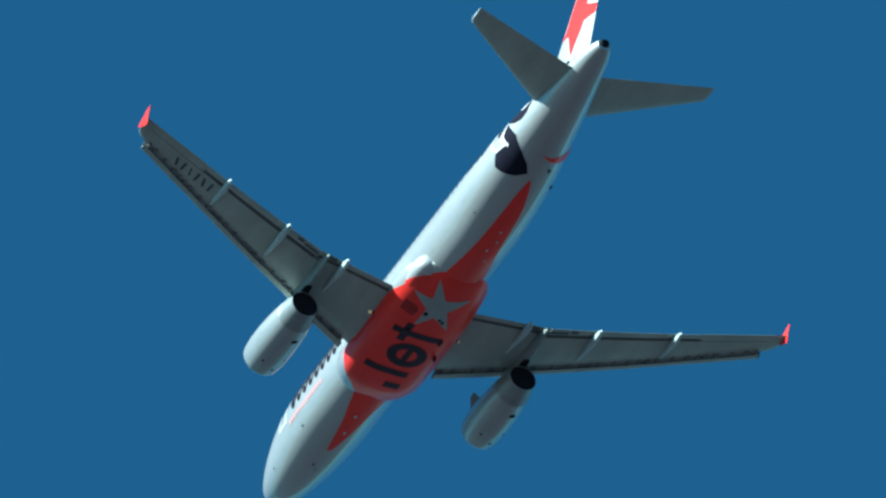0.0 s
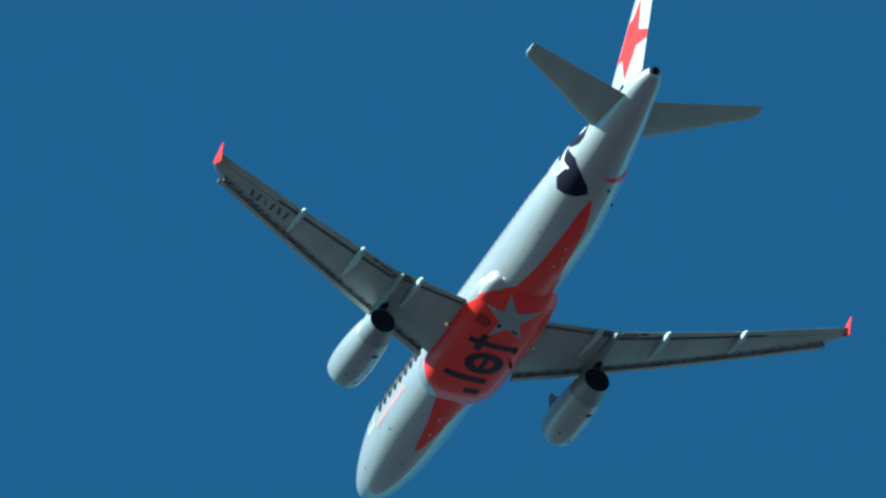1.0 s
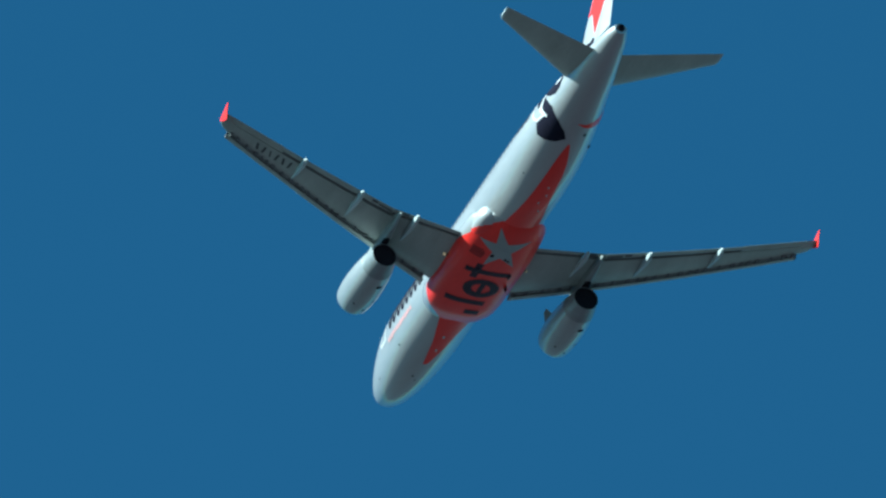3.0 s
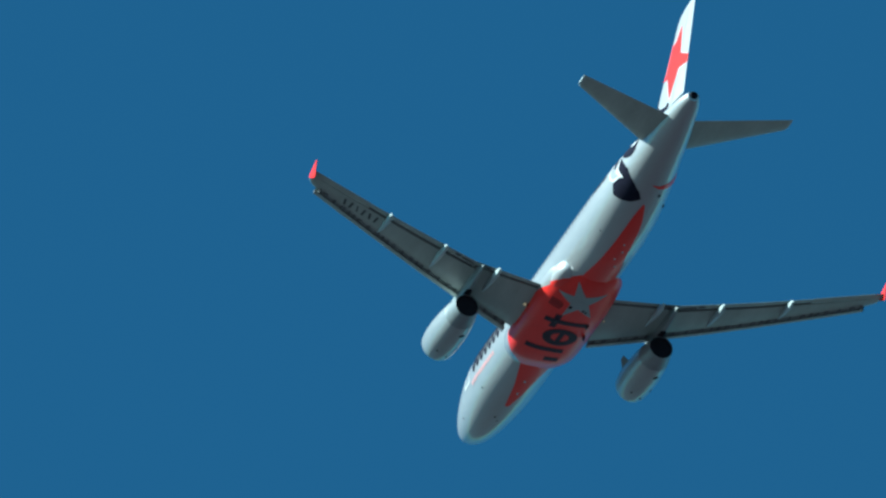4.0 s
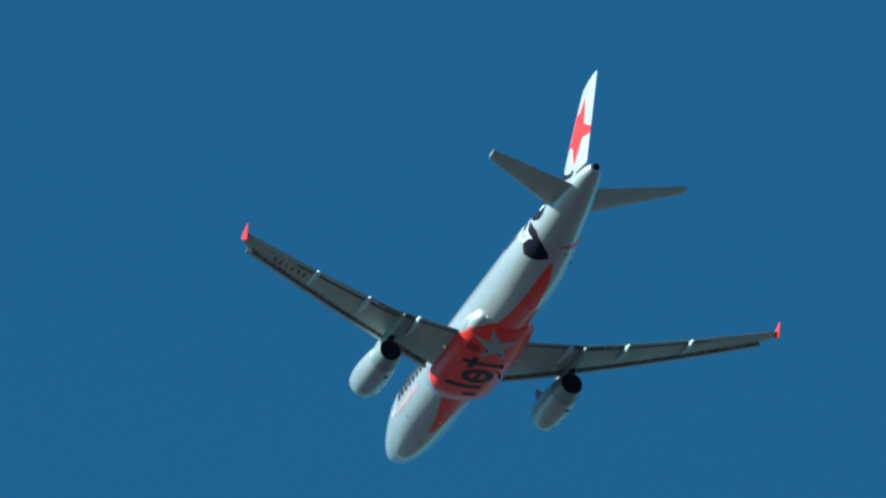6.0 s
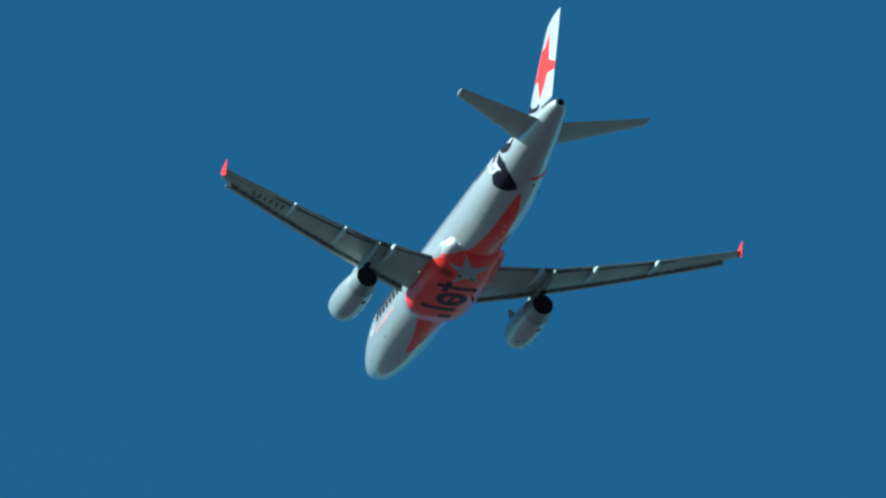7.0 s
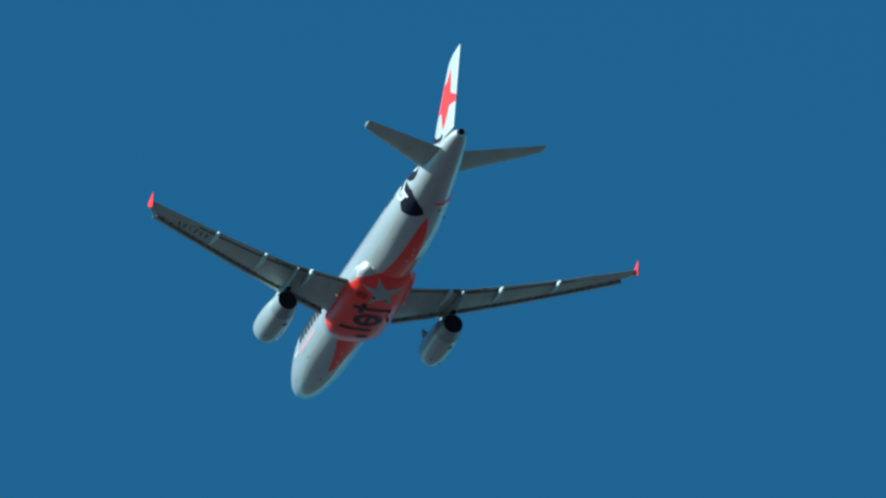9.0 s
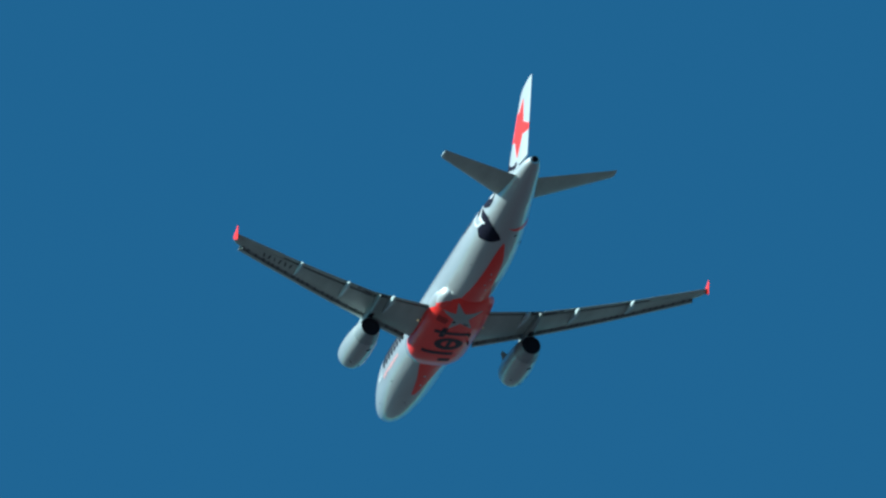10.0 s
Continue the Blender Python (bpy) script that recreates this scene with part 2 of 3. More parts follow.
# ---- fuselage ----
FUS = [(0, -.57, -.61, .03), (.15, -.25, -.95, .35), (.5, .02, -1.25, .66), (1, .32, -1.5, .91), (1.8, .84, -1.75, 1.20), (2.8, 1.38, -1.92, 1.46),
       (4, 1.80, -2.02, 1.69), (5.5, 2.02, -2.07, 1.875), (7, 2.07, -2.07, 1.965), (9, 2.07, -2.07, 1.975), (23.5, 2.07, -2.07, 1.975), (26, 2.07, -1.86, 1.94), (28, 2.06, -1.5, 1.82),
       (30, 2.04, -1.03, 1.62), (32, 2.0, -.53, 1.34), (34, 1.9, -.04, 1.08), (35.5, 1.8, .33, .84), (36.8, 1.66, .66, .58), (37.4, 1.52, .89, .34)]



def fus(s, deg):
    """The fuselage's skin: deg 0 at the bottom, positive to starboard."""
    zt, zb, w = (hermite(FUS, k, s) for k in (1, 2, 3))
    a = radians(deg)
    return P(w * math.sin(a), s, (zt + zb) / 2 - (zt - zb) / 2 * math.cos(a))


def fus_m(s, q):
    """The same with the turn given as metres of skin, 2 m to the radian."""
    return fus(s, math.degrees(q / 2.0))


def on_fus(pairs):
    return [(s, radians(d) * 2.0) for s, d in pairs]


def build_fuselage(air):
    st = [0, .03, .08, .15, .25, .37, .5, .7, .9, 1.2, 1.5, 1.9, 2.4, 3, 3.7, 4.5, 5.5, 7] + [8 + i for i in range(15)] + [23.5 + .5 * i for i in range(27)] + [36.8, 37.1, 37.4]
    rings = [[fus(s, a * 360 / 72) for a in range(72)] for s in st]
    f = part("fuselage", loft(rings), SILVER, air, "silver-white painted fuselage, one flank sunlit", angle=60)
    # tail-cone exhaust
    zc = (fus(37.4, 0).z + fus(37.4, 180).z) / 2
    ring = [[P(r * math.cos(a * math.tau / 24), s, zc + .05 + r * math.sin(a * math.tau / 24)) for a in range(24)]
            for s, r in ((37.36, .225), (37.44, .22), (37.49, .20), (37.50, .17), (37.46, .14), (37.42, .13))]
    part("exhaust_ring", loft(ring), BLACK, f, "dark sooty auxiliary exhaust ring")
    # cabin windows
    wb = bmesh.new()
    w0 = [wb.verts.new((0.0, y, z)) for y, z in oval(0, 0, .105, .15, 14)]
    w1 = [wb.verts.new((0.012, y * .86, z * .9)) for y, z in oval(0, 0, .105, .15, 14)]
    for i in range(14):
        j = (i + 1) % 14
        wb.faces.new((w0[i], w0[j], w1[j], w1[i]))
    wb.faces.new(w1)
    wme = bpy.data.meshes.new("window")
    wb.to_mesh(wme)
    wme.materials.append(GLASS)
    for side in (-1, 1):
        for i in range(40):
            s = 6.9 + .533 * i
            a = 105.0
            c = fus(s, side * a)
            w = new("window", wme)
            w.parent = f
            n = Vector((math.sin(radians(side * a)), 0, -math.cos(radians(a)) * .95)).normalized()
            w.matrix_basis = Matrix.Translation(c - n * .004) @ n.to_track_quat("X", "Z").to_matrix().to_4x4()
    # cockpit panes
    for side in (-1, 1):
        for s0, s1, a0, a1 in ((1.75, 2.45, 150, 178), (1.95, 2.75, 124, 147), (2.3, 3.15, 108, 122)):
            decal("cockpit_window", on_fus([(s0, side * a1), (s1, side * a1), (s1, side * a0), (s0 + .2, side * a0)]), fus_m, GLASS, f, .2, .01, "dark cockpit pane")
    # doors: thin frames round them
    for s0, s1, a0, a1 in ((4.72, 5.66, 79, 136), (31.3, 32.0, 128, 160)):
        for side in (-1, 1):
            o = on_fus([(s0, side * a0), (s1, side * a0), (s1, side * a1), (s0, side * a1)])
            i = on_fus([(s0 + .11, side * (a0 + 3)), (s1 - .11, side * (a0 + 3)), (s1 - .11, side * (a1 - 3)), (s0 + .11, side * (a1 - 3))])
            decal("cabin_door", o, fus_m, WHITE, f, .25, .014, "white outline round the cabin door", inner=i)
    # forward and aft arms of the belly star
    decal("star_arm", on_fus(smooth([(6.65, -1), (6.75, 6), (8.1, 14.5), (9.9, 23), (11.6, 34)]) + smooth([(11.6, -24), (10.2, -16), (9.0, -9), (7.6, -4.2), (6.65, -1)])[:-1]), fus_m, ORANGE, f, .25, .012, "orange-red pointed star arm on the belly")
    decal("star_arm", on_fus(smooth([(29.1, 3), (28.95, 8), (27.4, 19), (25.7, 22), (24.1, 25), (22.4, 33), (20.9, 38)]) + smooth([(20.9, -26), (21.5, -23), (22.2, -20.5), (23.1, -17), (25, -11.5), (26.7, -7.5), (28.2, -3), (29.1, 3)])[:-1]), fus_m, ORANGE, f, .25, .012, "orange-red pointed star arm under the tail")
    # dark graphic on the rear flank
    decal("tail_graphic", on_fus([(29.45, -6), (29.0, -22), (28.7, -40), (28.5, -57), (28.86, -72), (29.5, -68), (29.83, -64), (29.6, -85), (29.72, -103), (29.95, -108), (30.4, -82), (30.6, -64), (30.3, -35), (29.9, -15)]),
          fus_m, DARK, f, .15, .012, "dark navy painted shape on the rear flank")
    decal("tail_graphic", on_fus([(28.95, -73), (29.48, -69.5), (29.78, -66), (29.5, -84), (29.6, -100), (29.2, -112), (28.6, -112), (28.5, -100), (28.6, -85)]), fus_m, WHITE, f, .15, .014, "white painted outline beside the dark shape",
          inner=on_fus([(28.98, -77), (29.4, -74), (29.62, -72), (29.36, -84), (29.44, -99), (29.15, -107), (28.72, -107), (28.64, -99), (28.73, -87)]))
    decal("tail_graphic", on_fus([(29.85, -118), (30.12, -104), (30.65, -89), (31.2, -81), (31.7, -84), (32.02, -98), (31.95, -113), (31.5, -126), (30.8, -131), (30.1, -127)]), fus_m, DARK, f, .15, .012, "dark navy painted oval on the rear flank")
    decal("tail_graphic", [(a, b) for a, b in oval(31.42, radians(-110) * 2, .36, .2, 18, .1)], fus_m, WHITE, f, .15, .02, "white painted spot in the dark oval")
    decal("tail_graphic", on_fus([(29.94, -111), (29.56, -86), (29.80, -61), (29.93, -62), (29.70, -85), (30.06, -109)]), fus_m, WHITE, f, .1, .022, "thin white painted line along the dark shape")
    decal("tail_graphic", on_fus([(29.42, -116), (29.6, -103), (29.42, -90), (29.2, -96), (29.05, -108)]), fus_m, DARK, f, .1, .022)
    decal("tail_graphic", on_fus([(30.68, 1), (30.62, 20), (30.75, 45), (31.0, 76), (30.2, 72), (30.25, 40), (30.38, 22)]), fus_m, ORANGE, f, .15, .012, "orange-red painted streak on the rear flank")
    decal("tail_graphic", on_fus([(29.95, 26), (29.8, 34), (29.65, 30), (29.8, 24)]), fus_m, FADED, f, .15, .012)
    # title on the flank as plain dark blocks, with a pale red line of bars under it
    rnd = random.Random(4)
    for i in range(8):
        s0 = 6.62 + i * .68
        hole = oval(s0, radians(-100.5) * 2, .10, .26, 14)
        decal("title_block", oval(s0, radians(-100.5) * 2, .30, .60, 22), fus_m, DARK, f, .15, .012, inner=hole)
    for i in range(14):
        s0 = 6.0 + i * .27
        d, e = rnd.uniform(0, 2), s0 + rnd.uniform(.17, .25)
        decal("title_bar", on_fus([(s0, -67.5 - d), (e, -67.5 - d), (e, -75), (s0, -75)]), fus_m, PALE_RED, f, .2, .012)
    for i in range(6):
        s0 = 26.2 + i * .3
        decal("title_bar", on_fus([(s0, -104), (s0 + .22, -104), (s0 + .22, -112), (s0, -112)]), fus_m, DARK, f, .2, .012)
    for s0, d, r in ((5.25, -3.5, .07), (3.05, -55, .06), (6.88, -50, .06), (4.9, 4, .05), (25.8, -40, .05)):
        decal("skin_port", oval(s0, radians(d) * 2, r * 1.3, r, 10), fus_m, FADED, f, .1, .012)
    # small probes, drains and lights under the belly
    for s, d, r in ((9.6, 3, .07), (8.2, 5, .06), (24.2, 6, .05), (24.9, 12, .05), (25.6, 8, .05), (23.4, 14, .05), (28.4, 58, .08)):
        c = fus(s, d)
        rings = [[c + Vector((r * k * math.cos(a), r * 1.6 * k * math.sin(a), -h)) for a in [i * math.tau / 10 for i in range(10)]] for k, h in ((1, -.03), (.9, .04), (.55, .07))]
        part("belly_light" if s in (9.6, 8.2) else "drain_mast", loft(rings), GREY_LIGHT if s < 28 else FADED, f)
    return f


# ---- belly fairing ----
FAIR = [(10.5, 1.25, -1.7), (11.03, 1.55, -1.93), (11.45, 1.84, -2.08), (11.9, 1.99, -2.19), (12.4, 2.1, -2.3), (13.5, 2.18, -2.36), (17, 2.2, -2.38), (19.0, 2.19, -2.36),
        (20.3, 2.11, -2.29), (20.9, 1.97, -2.21), (21.3, 1.80, -2.13), (21.55, 1.63, -2.05), (21.7, 1.46, -1.96), (21.78, 1.32, -1.85), (21.8, 1.0, -1.7)]
FAIR_Z, FAIR_UP = -0.9, 0.75


def fair_n(s):
    """Squareness of the fairing's section: boxy amidships, rounder towards both ends."""
    return lerp([(10.5, 2.2), (12.5, 2.7), (17.8, 2.7), (19.3, 2.15), (20.5, 1.9), (22, 1.9)], s)


def fair(s, deg):
    w, zb = hermite(FAIR, 1, s), hermite(FAIR, 2, s)
    a = radians(deg)
    e = 2 / fair_n(s)
    cx, cz = math.sin(a), math.cos(a)
    z = FAIR_Z - ((FAIR_Z - zb) * abs(cz) ** e if cz > 0 else -FAIR_UP * abs(cz) ** e)
    k = min(max((s - 18.4) / 3.3, 0), 1)
    return P(w * math.copysign(abs(cx) ** e, cx), s - 1.6 * k * k * max(0, z + 1.5), z)


def fair_m(s, q):
    return fair(s, math.degrees(q / 2.0))


def fair_x(x, s):
    w, zb = hermite(FAIR, 1, s), hermite(FAIR, 2, s)
    k = max(0.0, 1 - min(1, abs(x / w)) ** fair_n(s)) ** (1 / fair_n(s))
    return P(x, s, FAIR_Z - (FAIR_Z - zb) * k)


def build_belly(air):
    st = [10.5, 10.7, 10.95, 11.2, 11.45, 11.7, 12.2, 13, 14, 15, 16, 17, 18, 19, 20, 20.5, 21, 21.2, 21.4, 21.55, 21.65, 21.72, 21.76, 21.78, 21.8]
    f = part("belly_fairing", loft([[fair(s, a * 5) for a in range(72)] for s in st]), SILVER, air, "bulging fairing under the wing roots, mostly orange-red", angle=60)
    red = [(12.0, 84), (11.9, 65), (11.6, 52), (11.2, 46), (10.98, 40), (10.98, 0), (10.98, -12), (11.15, -18), (11.45, -24), (11.9, -34), (12.25, -48), (12.6, -62), (13.0, -84)] + [(14.2, -88), (17, -88), (18.3, -80), (19.2, -66), (20.2, -54), (20.9, -46), (21.3, -38), (21.6, -30), (21.79, -22), (21.79, 0), (21.79, 30), (21.79, 60), (21.75, 84), (17, 88), (14, 88)]
    decal("red_panel", on_fus(red), fair_m, ORANGE, f, .25, .012, "orange-red belly paint")
    decal("silver_star", star([(-.80, 21.15), (1.22, 20.4), (1.02, 18.0), (-.62, 17.7), (-1.52, 19.72)], .46), fair_x, STAR_GREY, f, .2, .026, "dull silver painted star")
    # the belly title as plain dark blocks and a ring
    for p, q, w in (((-1.4, 13.9), (.8, 14.0), .44), ((.05, 12.92), (.85, 12.98), .46), ((-1.35, 17.0), (1.15, 17.1), .42), ((-.72, 16.35), (-.72, 17.75), .38), ((.1, 14.65), (.1, 16.25), .30)):
        decal("title_bar", bar(p, q, w), fair_x, TITLE_NAVY, f, .2, .026 if w != .38 else .031)
    decal("title_ring", oval(.1, 15.45, 1.0, .92, 30), fair_x, TITLE_NAVY, f, .15, .029, inner=oval(.1, 15.45, .52, .46, 24))
    # part of the wing's shadow, painted as a darker red patch
    decal("shadow_patch", [(-1.62, 18.3), (-.95, 18.25), (-.85, 18.75), (-1.05, 19.0), (-1.6, 18.95)], fair_x, SHADED_RED, f, .15, .022, "dark patch of wing shadow painted on the red")
    # rounded lobe at the fairing's aft corner
    for side, aft in ((-1, 1.22),):
        rings = []
        for i in range(41):
            u = -1 + i / 20
            r = math.sqrt(max(.0004, 1 - abs(u) ** (3 if u > 0 else 2)))
            s = 20.3 + u * (aft if u > 0 else 2.6)
            rings.append([P(side * 1.15 + .90 * r * math.copysign(abs(math.cos(a)) ** .85, math.cos(a)), s, -1.29 + .66 * r * math.copysign(abs(math.sin(a)) ** .85, math.sin(a))) for a in [j * math.tau / 56 for j in range(56)]])
        # lobe in the lighter silver: its sunlit look is in the colour
        lobe = part("aft_lobe", loft(rings), SUNLIT_SILVER, f, "rounded aft corner of the fairing")
        lobe.data.materials.append(ORANGE)
        for p in lobe.data.polygons:
            if -abs(p.center.x) > lerp([(18.3, -2.15), (19.2, -2.05), (20.2, -1.92), (20.8, -1.62), (21.12, -1.15), (21.3, -.65)], 17 - p.center.y):
                p.material_index = 1
    # air inlets, scoops and aerial
    for x, s, r in ((-.45, 18.75, .11), (.35, 18.62, .08), (.55, 18.5, .08)):
        decal("air_inlet", oval(x, s, r, r * 1.3, 12), fair_x, BLACK, f, .1, .034)
    for x, s in ((-.72, 17.1), (1.18, 16.95)):
        c = fair_x(x, s)
        rings = [[c + Vector((k * .07 * math.cos(a), dy, -.02 + k * .1 * math.sin(a))) for a in [i * math.tau / 10 for i in range(10)]] for k, dy in ((.4, .22), (1, .12), (1.1, -.1), (.9, -.2))]
        part("scoop", loft(rings), TITLE_NAVY, f, "small dark scoop")
    for x, s, h in ((1.42, 15.7, .3),):
        c = fair_x(x, s)
        bm = bmesh.new()
        prof = [(0.18, .05), (-.2, .05), (-.24, -h), (-.02, -h)]
        for dx in (-.025, .025):
            bm.faces.new([bm.verts.new(c + Vector((dx * (1 if z > 0 else .5), y, z))) for y, z in prof])
        va, vb = list(bm.verts)[:4], list(bm.verts)[4:]
        for i in range(4):
            j = (i + 1) % 4
            bm.faces.new((va[i], va[j], vb[j], vb[i]))
        part("blade_aerial", bm, DARK, f, "dark blade aerial", smooth=False)
    return f


# ---- wings ----
SPAN = 16.55


def w_le(x):
    return 13.42 + (x - 2.43) * .508


def w_te(x):
    return 18.48 + (x - 1.9) * .088 if x < 6.2 else 18.86 + (x - 6.2) * .306


def w_fl(x):
    return 17.95 + (x - 1.8) * .08 if x < 6.2 else 18.14 + (x - 6.2) * .327


def w_z(x):
    """Height of the wing, flexed up towards the tip."""
    return -1.16 + (x - 2) * .128 - .18 * math.sin(math.pi * min(max((x - 2) / 15, 0), 1))


def w_th(x):
    return lerp([(1.4, .82), (6.2, .50), (17.2, .14)], x)


def naca(t):
    t = min(max(t, 0), 1)
    return 2.0 * (1.4845 * math.sqrt(t) - .63 * t - 1.758 * t * t + 1.4215 * t**3 - .5075 * t**4)


def w_sec(x, t):
    """Lower and upper height of the wing at span x and chord fraction t."""
    th = w_th(x)
    m = w_z(x) + .30 * th * (1 - .75 * t)
    return m - .42 * th * naca(t), m + .52 * th * naca(t)


def wing_ring(x, side, gap):
    le, te, fl = w_le(x), w_te(x), w_fl(x)
    c = te - le
    tf = (fl - le) / c
    ts = [tf * (1 - math.cos(i * math.pi / 2 / 12)) for i in range(13)]
    low = [P(side * x, le + c * t, w_sec(x, t)[0]) for t in ts]
    tl = tf + .6 * (1 - tf) if gap else tf + .02
    a, b = w_sec(x, tf), w_sec(x, tl)
    thin = .035
    step = [P(side * x, le + c * tf, a[1] - thin - .01), P(side * x, le + c * tl, max(b[1] - thin, b[0] + .015)), P(side * x, le + c * tl, b[1])]
    up = [P(side * x, le + c * t, w_sec(x, t)[1]) for t in reversed(ts[1:])]
    return low + step + up


def flap_ring(x, side, gap, drop=0.0):
    le, te = w_le(x), w_te(x)
    c = te - le
    f0 = w_fl(x) + gap
    n = 7
    low, up = [], []
    for i in range(n):
        k = i / (n - 1)
        s = f0 + (te - f0) * k
        t = (s - le) / c
        l, u = w_sec(x, t)
        cap = w_sec(x, (f0 - le) / c)[1] - .06
        u = min(u - .05 * (1 - k), cap) if k < .8 else u
        nose = math.sqrt(max(0.0, 1 - (1 - min(1, k / .3)) ** 2))
        mid = l + (u - l) * .5
        low.append(P(side * x, s, mid + (l - mid) * nose - drop * k))
        up.append(P(side * x, s, mid + (max(u, l + .012) - mid) * nose - drop * k))
    return low + up[::-1][:-1]


def slat_drop(x):
    return lerp([(2.4, .95), (6.4, .75), (16.5, .46)], x)


def slat_ring(x, side, size):
    le = w_le(x)
    zc = w_z(x) + .30 * w_th(x)
    pts = [(-.42, -.20), (-.43, -.12), (-.38, -.02), (-.27, .07), (-.10, .15), (.10, .19), (.10, .175), (-.06, .11), (-.18, .02), (-.24, -.09), (-.20, -.19), (.0, -.235), (.0, -.255), (-.26, -.275)]
    kz = slat_drop(x)
    return [P(side * x, le + a * size, zc + b * kz - .09) for a, b in pts]


def canoe(x, s0, z0, s1, z1, w, d, side, n=18, m=20):
    rings = []
    for i in range(n + 1):
        u = i / n
        u = (1 - math.cos(u * math.pi)) / 2
        r = max(.02, (u ** .6) * (max(0, 1 - u) ** .24) * 1.6)
        r = min(r, 1.0)
        z = z0 + (z1 - z0) * u
        rings.append([P(side * x + w * r * math.copysign(abs(math.cos(a)) ** .55, math.cos(a)), s0 + (s1 - s0) * u + .12 * math.sin(a) * u, z + d * r * math.copysign(abs(math.sin(a)) ** .7, math.sin(a))) for a in [j * math.tau / m for j in range(m)]])
    return loft(rings)


def build_wing(air, side):
    xs = [1.5, 2.4, 3.4, 4.4, 5.3, 6.2, 7.2, 8.4, 9.6, 10.8, 12, 13.285]
    rings = [wing_ring(x, side, True) for x in xs] + [wing_ring(x, side, False) for x in (13.295, 14.2, 15.2, 16, SPAN)]
    w = part("wing", loft(rings), GREY, air, "grey-painted swept wing seen from below")
    # tip
    tip = []
    for x, cut in ((SPAN, 0), (16.75, .04), (16.92, .12), (17.04, .25), (17.08, .38)):
        le, te = w_le(x) + cut * 1.2, w_te(x)
        c = te - le
        ts = [(1 - math.cos(i * math.pi / 14)) / 2 for i in range(15)]
        low = [P(side * x, le + c * t, w_sec(x, t)[0]) for t in ts]
        up = [P(side * x, le + c * t, w_sec(x, t)[1]) for t in ts[-2:0:-1]]
        tip.append(low + up)
    part("wing_tip", loft(tip), GREY, w)
    # flaps and aileron
    part("flap", loft([flap_ring(x, side, .19, .03) for x in (2.0, 3.0, 4.0, 5.0, 6.195)]), GREY, w, "grey inboard flap")
    part("flap", loft([flap_ring(x, side, .20, .03) for x in (6.21, 7.5, 9, 10.5, 12, 13.285)]), GREY, w, "grey outboard flap")
    part("aileron", loft([flap_ring(x, side, -.01) for x in (13.295, 14.4, 15.4, 16.54)]), GREY, w)
    # dark sheet in the slot ahead of the flaps, its shade put into the colour
    for x0, x1 in ((2.0, 6.1), (6.25, 13.24)):
        bm = bmesh.new()
        q = []
        for k in range(7):
            x = x0 + (x1 - x0) * k / 6
            c = w_te(x) - w_le(x)
            for ds in (.004, .30):
                t = (w_fl(x) + ds - w_le(x)) / c
                l, u = w_sec(x, t)
                q.append(bm.verts.new(P(side * x, w_fl(x) + ds, l + (u - l) * (.30 if ds < .05 else .40))))
        for k in range(6):
            bm.faces.new((q[2 * k], q[2 * k + 1], q[2 * k + 3], q[2 * k + 2]))
        part("flap_slot_shade", bm, SHADE_AND_END, w, "dark sheet standing for shade in the slot ahead of the flap")
    # thin dark panels under the flap joint beside the pylon: painted shade, not openings
    for x0, x1, k0, k1 in ((5.2, 5.62, .30, .9), (6.22, 7.05, .30, .62), (7.15, 7.5, .4, .8)):
        bm = bmesh.new()
        q = []
        for x in (x0, x1):
            for kk in (k0, k1):
                sx = w_fl(x) + .2 + (w_te(x) - w_fl(x) - .2) * kk
                q.append(P(side * x, sx, w_sec(x, (sx - w_le(x)) / (w_te(x) - w_le(x)))[0] - .02 - .03 * kk))
        bm.faces.new([bm.verts.new(q[i]) for i in (0, 1, 3, 2)])
        r = bmesh.ops.extrude_face_region(bm, geom=bm.faces[:])
        for v in r["geom"]:
            if isinstance(v, bmesh.types.BMVert):
                v.co.z -= .006
        part("flap_shade", bm, SHADE_AND_END, w, "dark panel standing for shade at the flap joint", smooth=False)
    # slats with their tracks
    for x0, x1, k in ((2.5, 5.62, 1.12), (6.02, 8.898, .95), (8.902, 11.398, .9), (11.402, 13.898, .84), (13.902, 16.4, .90)):
        part("slat", loft([slat_ring(x0 + (x1 - x0) * i / 4, side, k) for i in range(5)]), GREY, w, "extended leading-edge slat")
        cove = []
        for i in range(5):
            x = x0 + .03 + (x1 - x0 - .06) * i / 4
            zc = w_z(x) + .30 * w_th(x)
            cove.append([P(side * x, w_le(x) + a * k, zc + b * slat_drop(x) - .02) for a, b in ((-.17, -.04), (-.15, -.17), (.05, -.19), (.10, -.02))])
        part("slat_cove", loft(cove), COVE_GREY, w, "grimy grey recess behind the slat")
        for i in (.07, .24, .5, .76, .93):
            x = x0 + (x1 - x0) * i
            zc = w_z(x) + .30 * w_th(x)
            hw = .11 if i in (.24, .76) else .06
            rg = [[P(side * (x + dx), w_le(x) + a, zc + b + dz) for dx, dz in ((-hw, -.07), (hw, -.07), (hw, .05), (-hw, .05))] for a, b in ((-.28 * k, -.17 * slat_drop(x)), (-.05, -.18 * slat_drop(x)), (.16, -.10 - .05 * k), (.3, -.03))]
            part("slat_track", loft(rg), PYLON_GREY, w, smooth=False)
        if x1 > 16:
            part("slat_end", loft([slat_ring(x1 + d, side, k) for d in (.004, .07)]), SHADE_AND_END, w, "dark end of the slat", smooth=False)
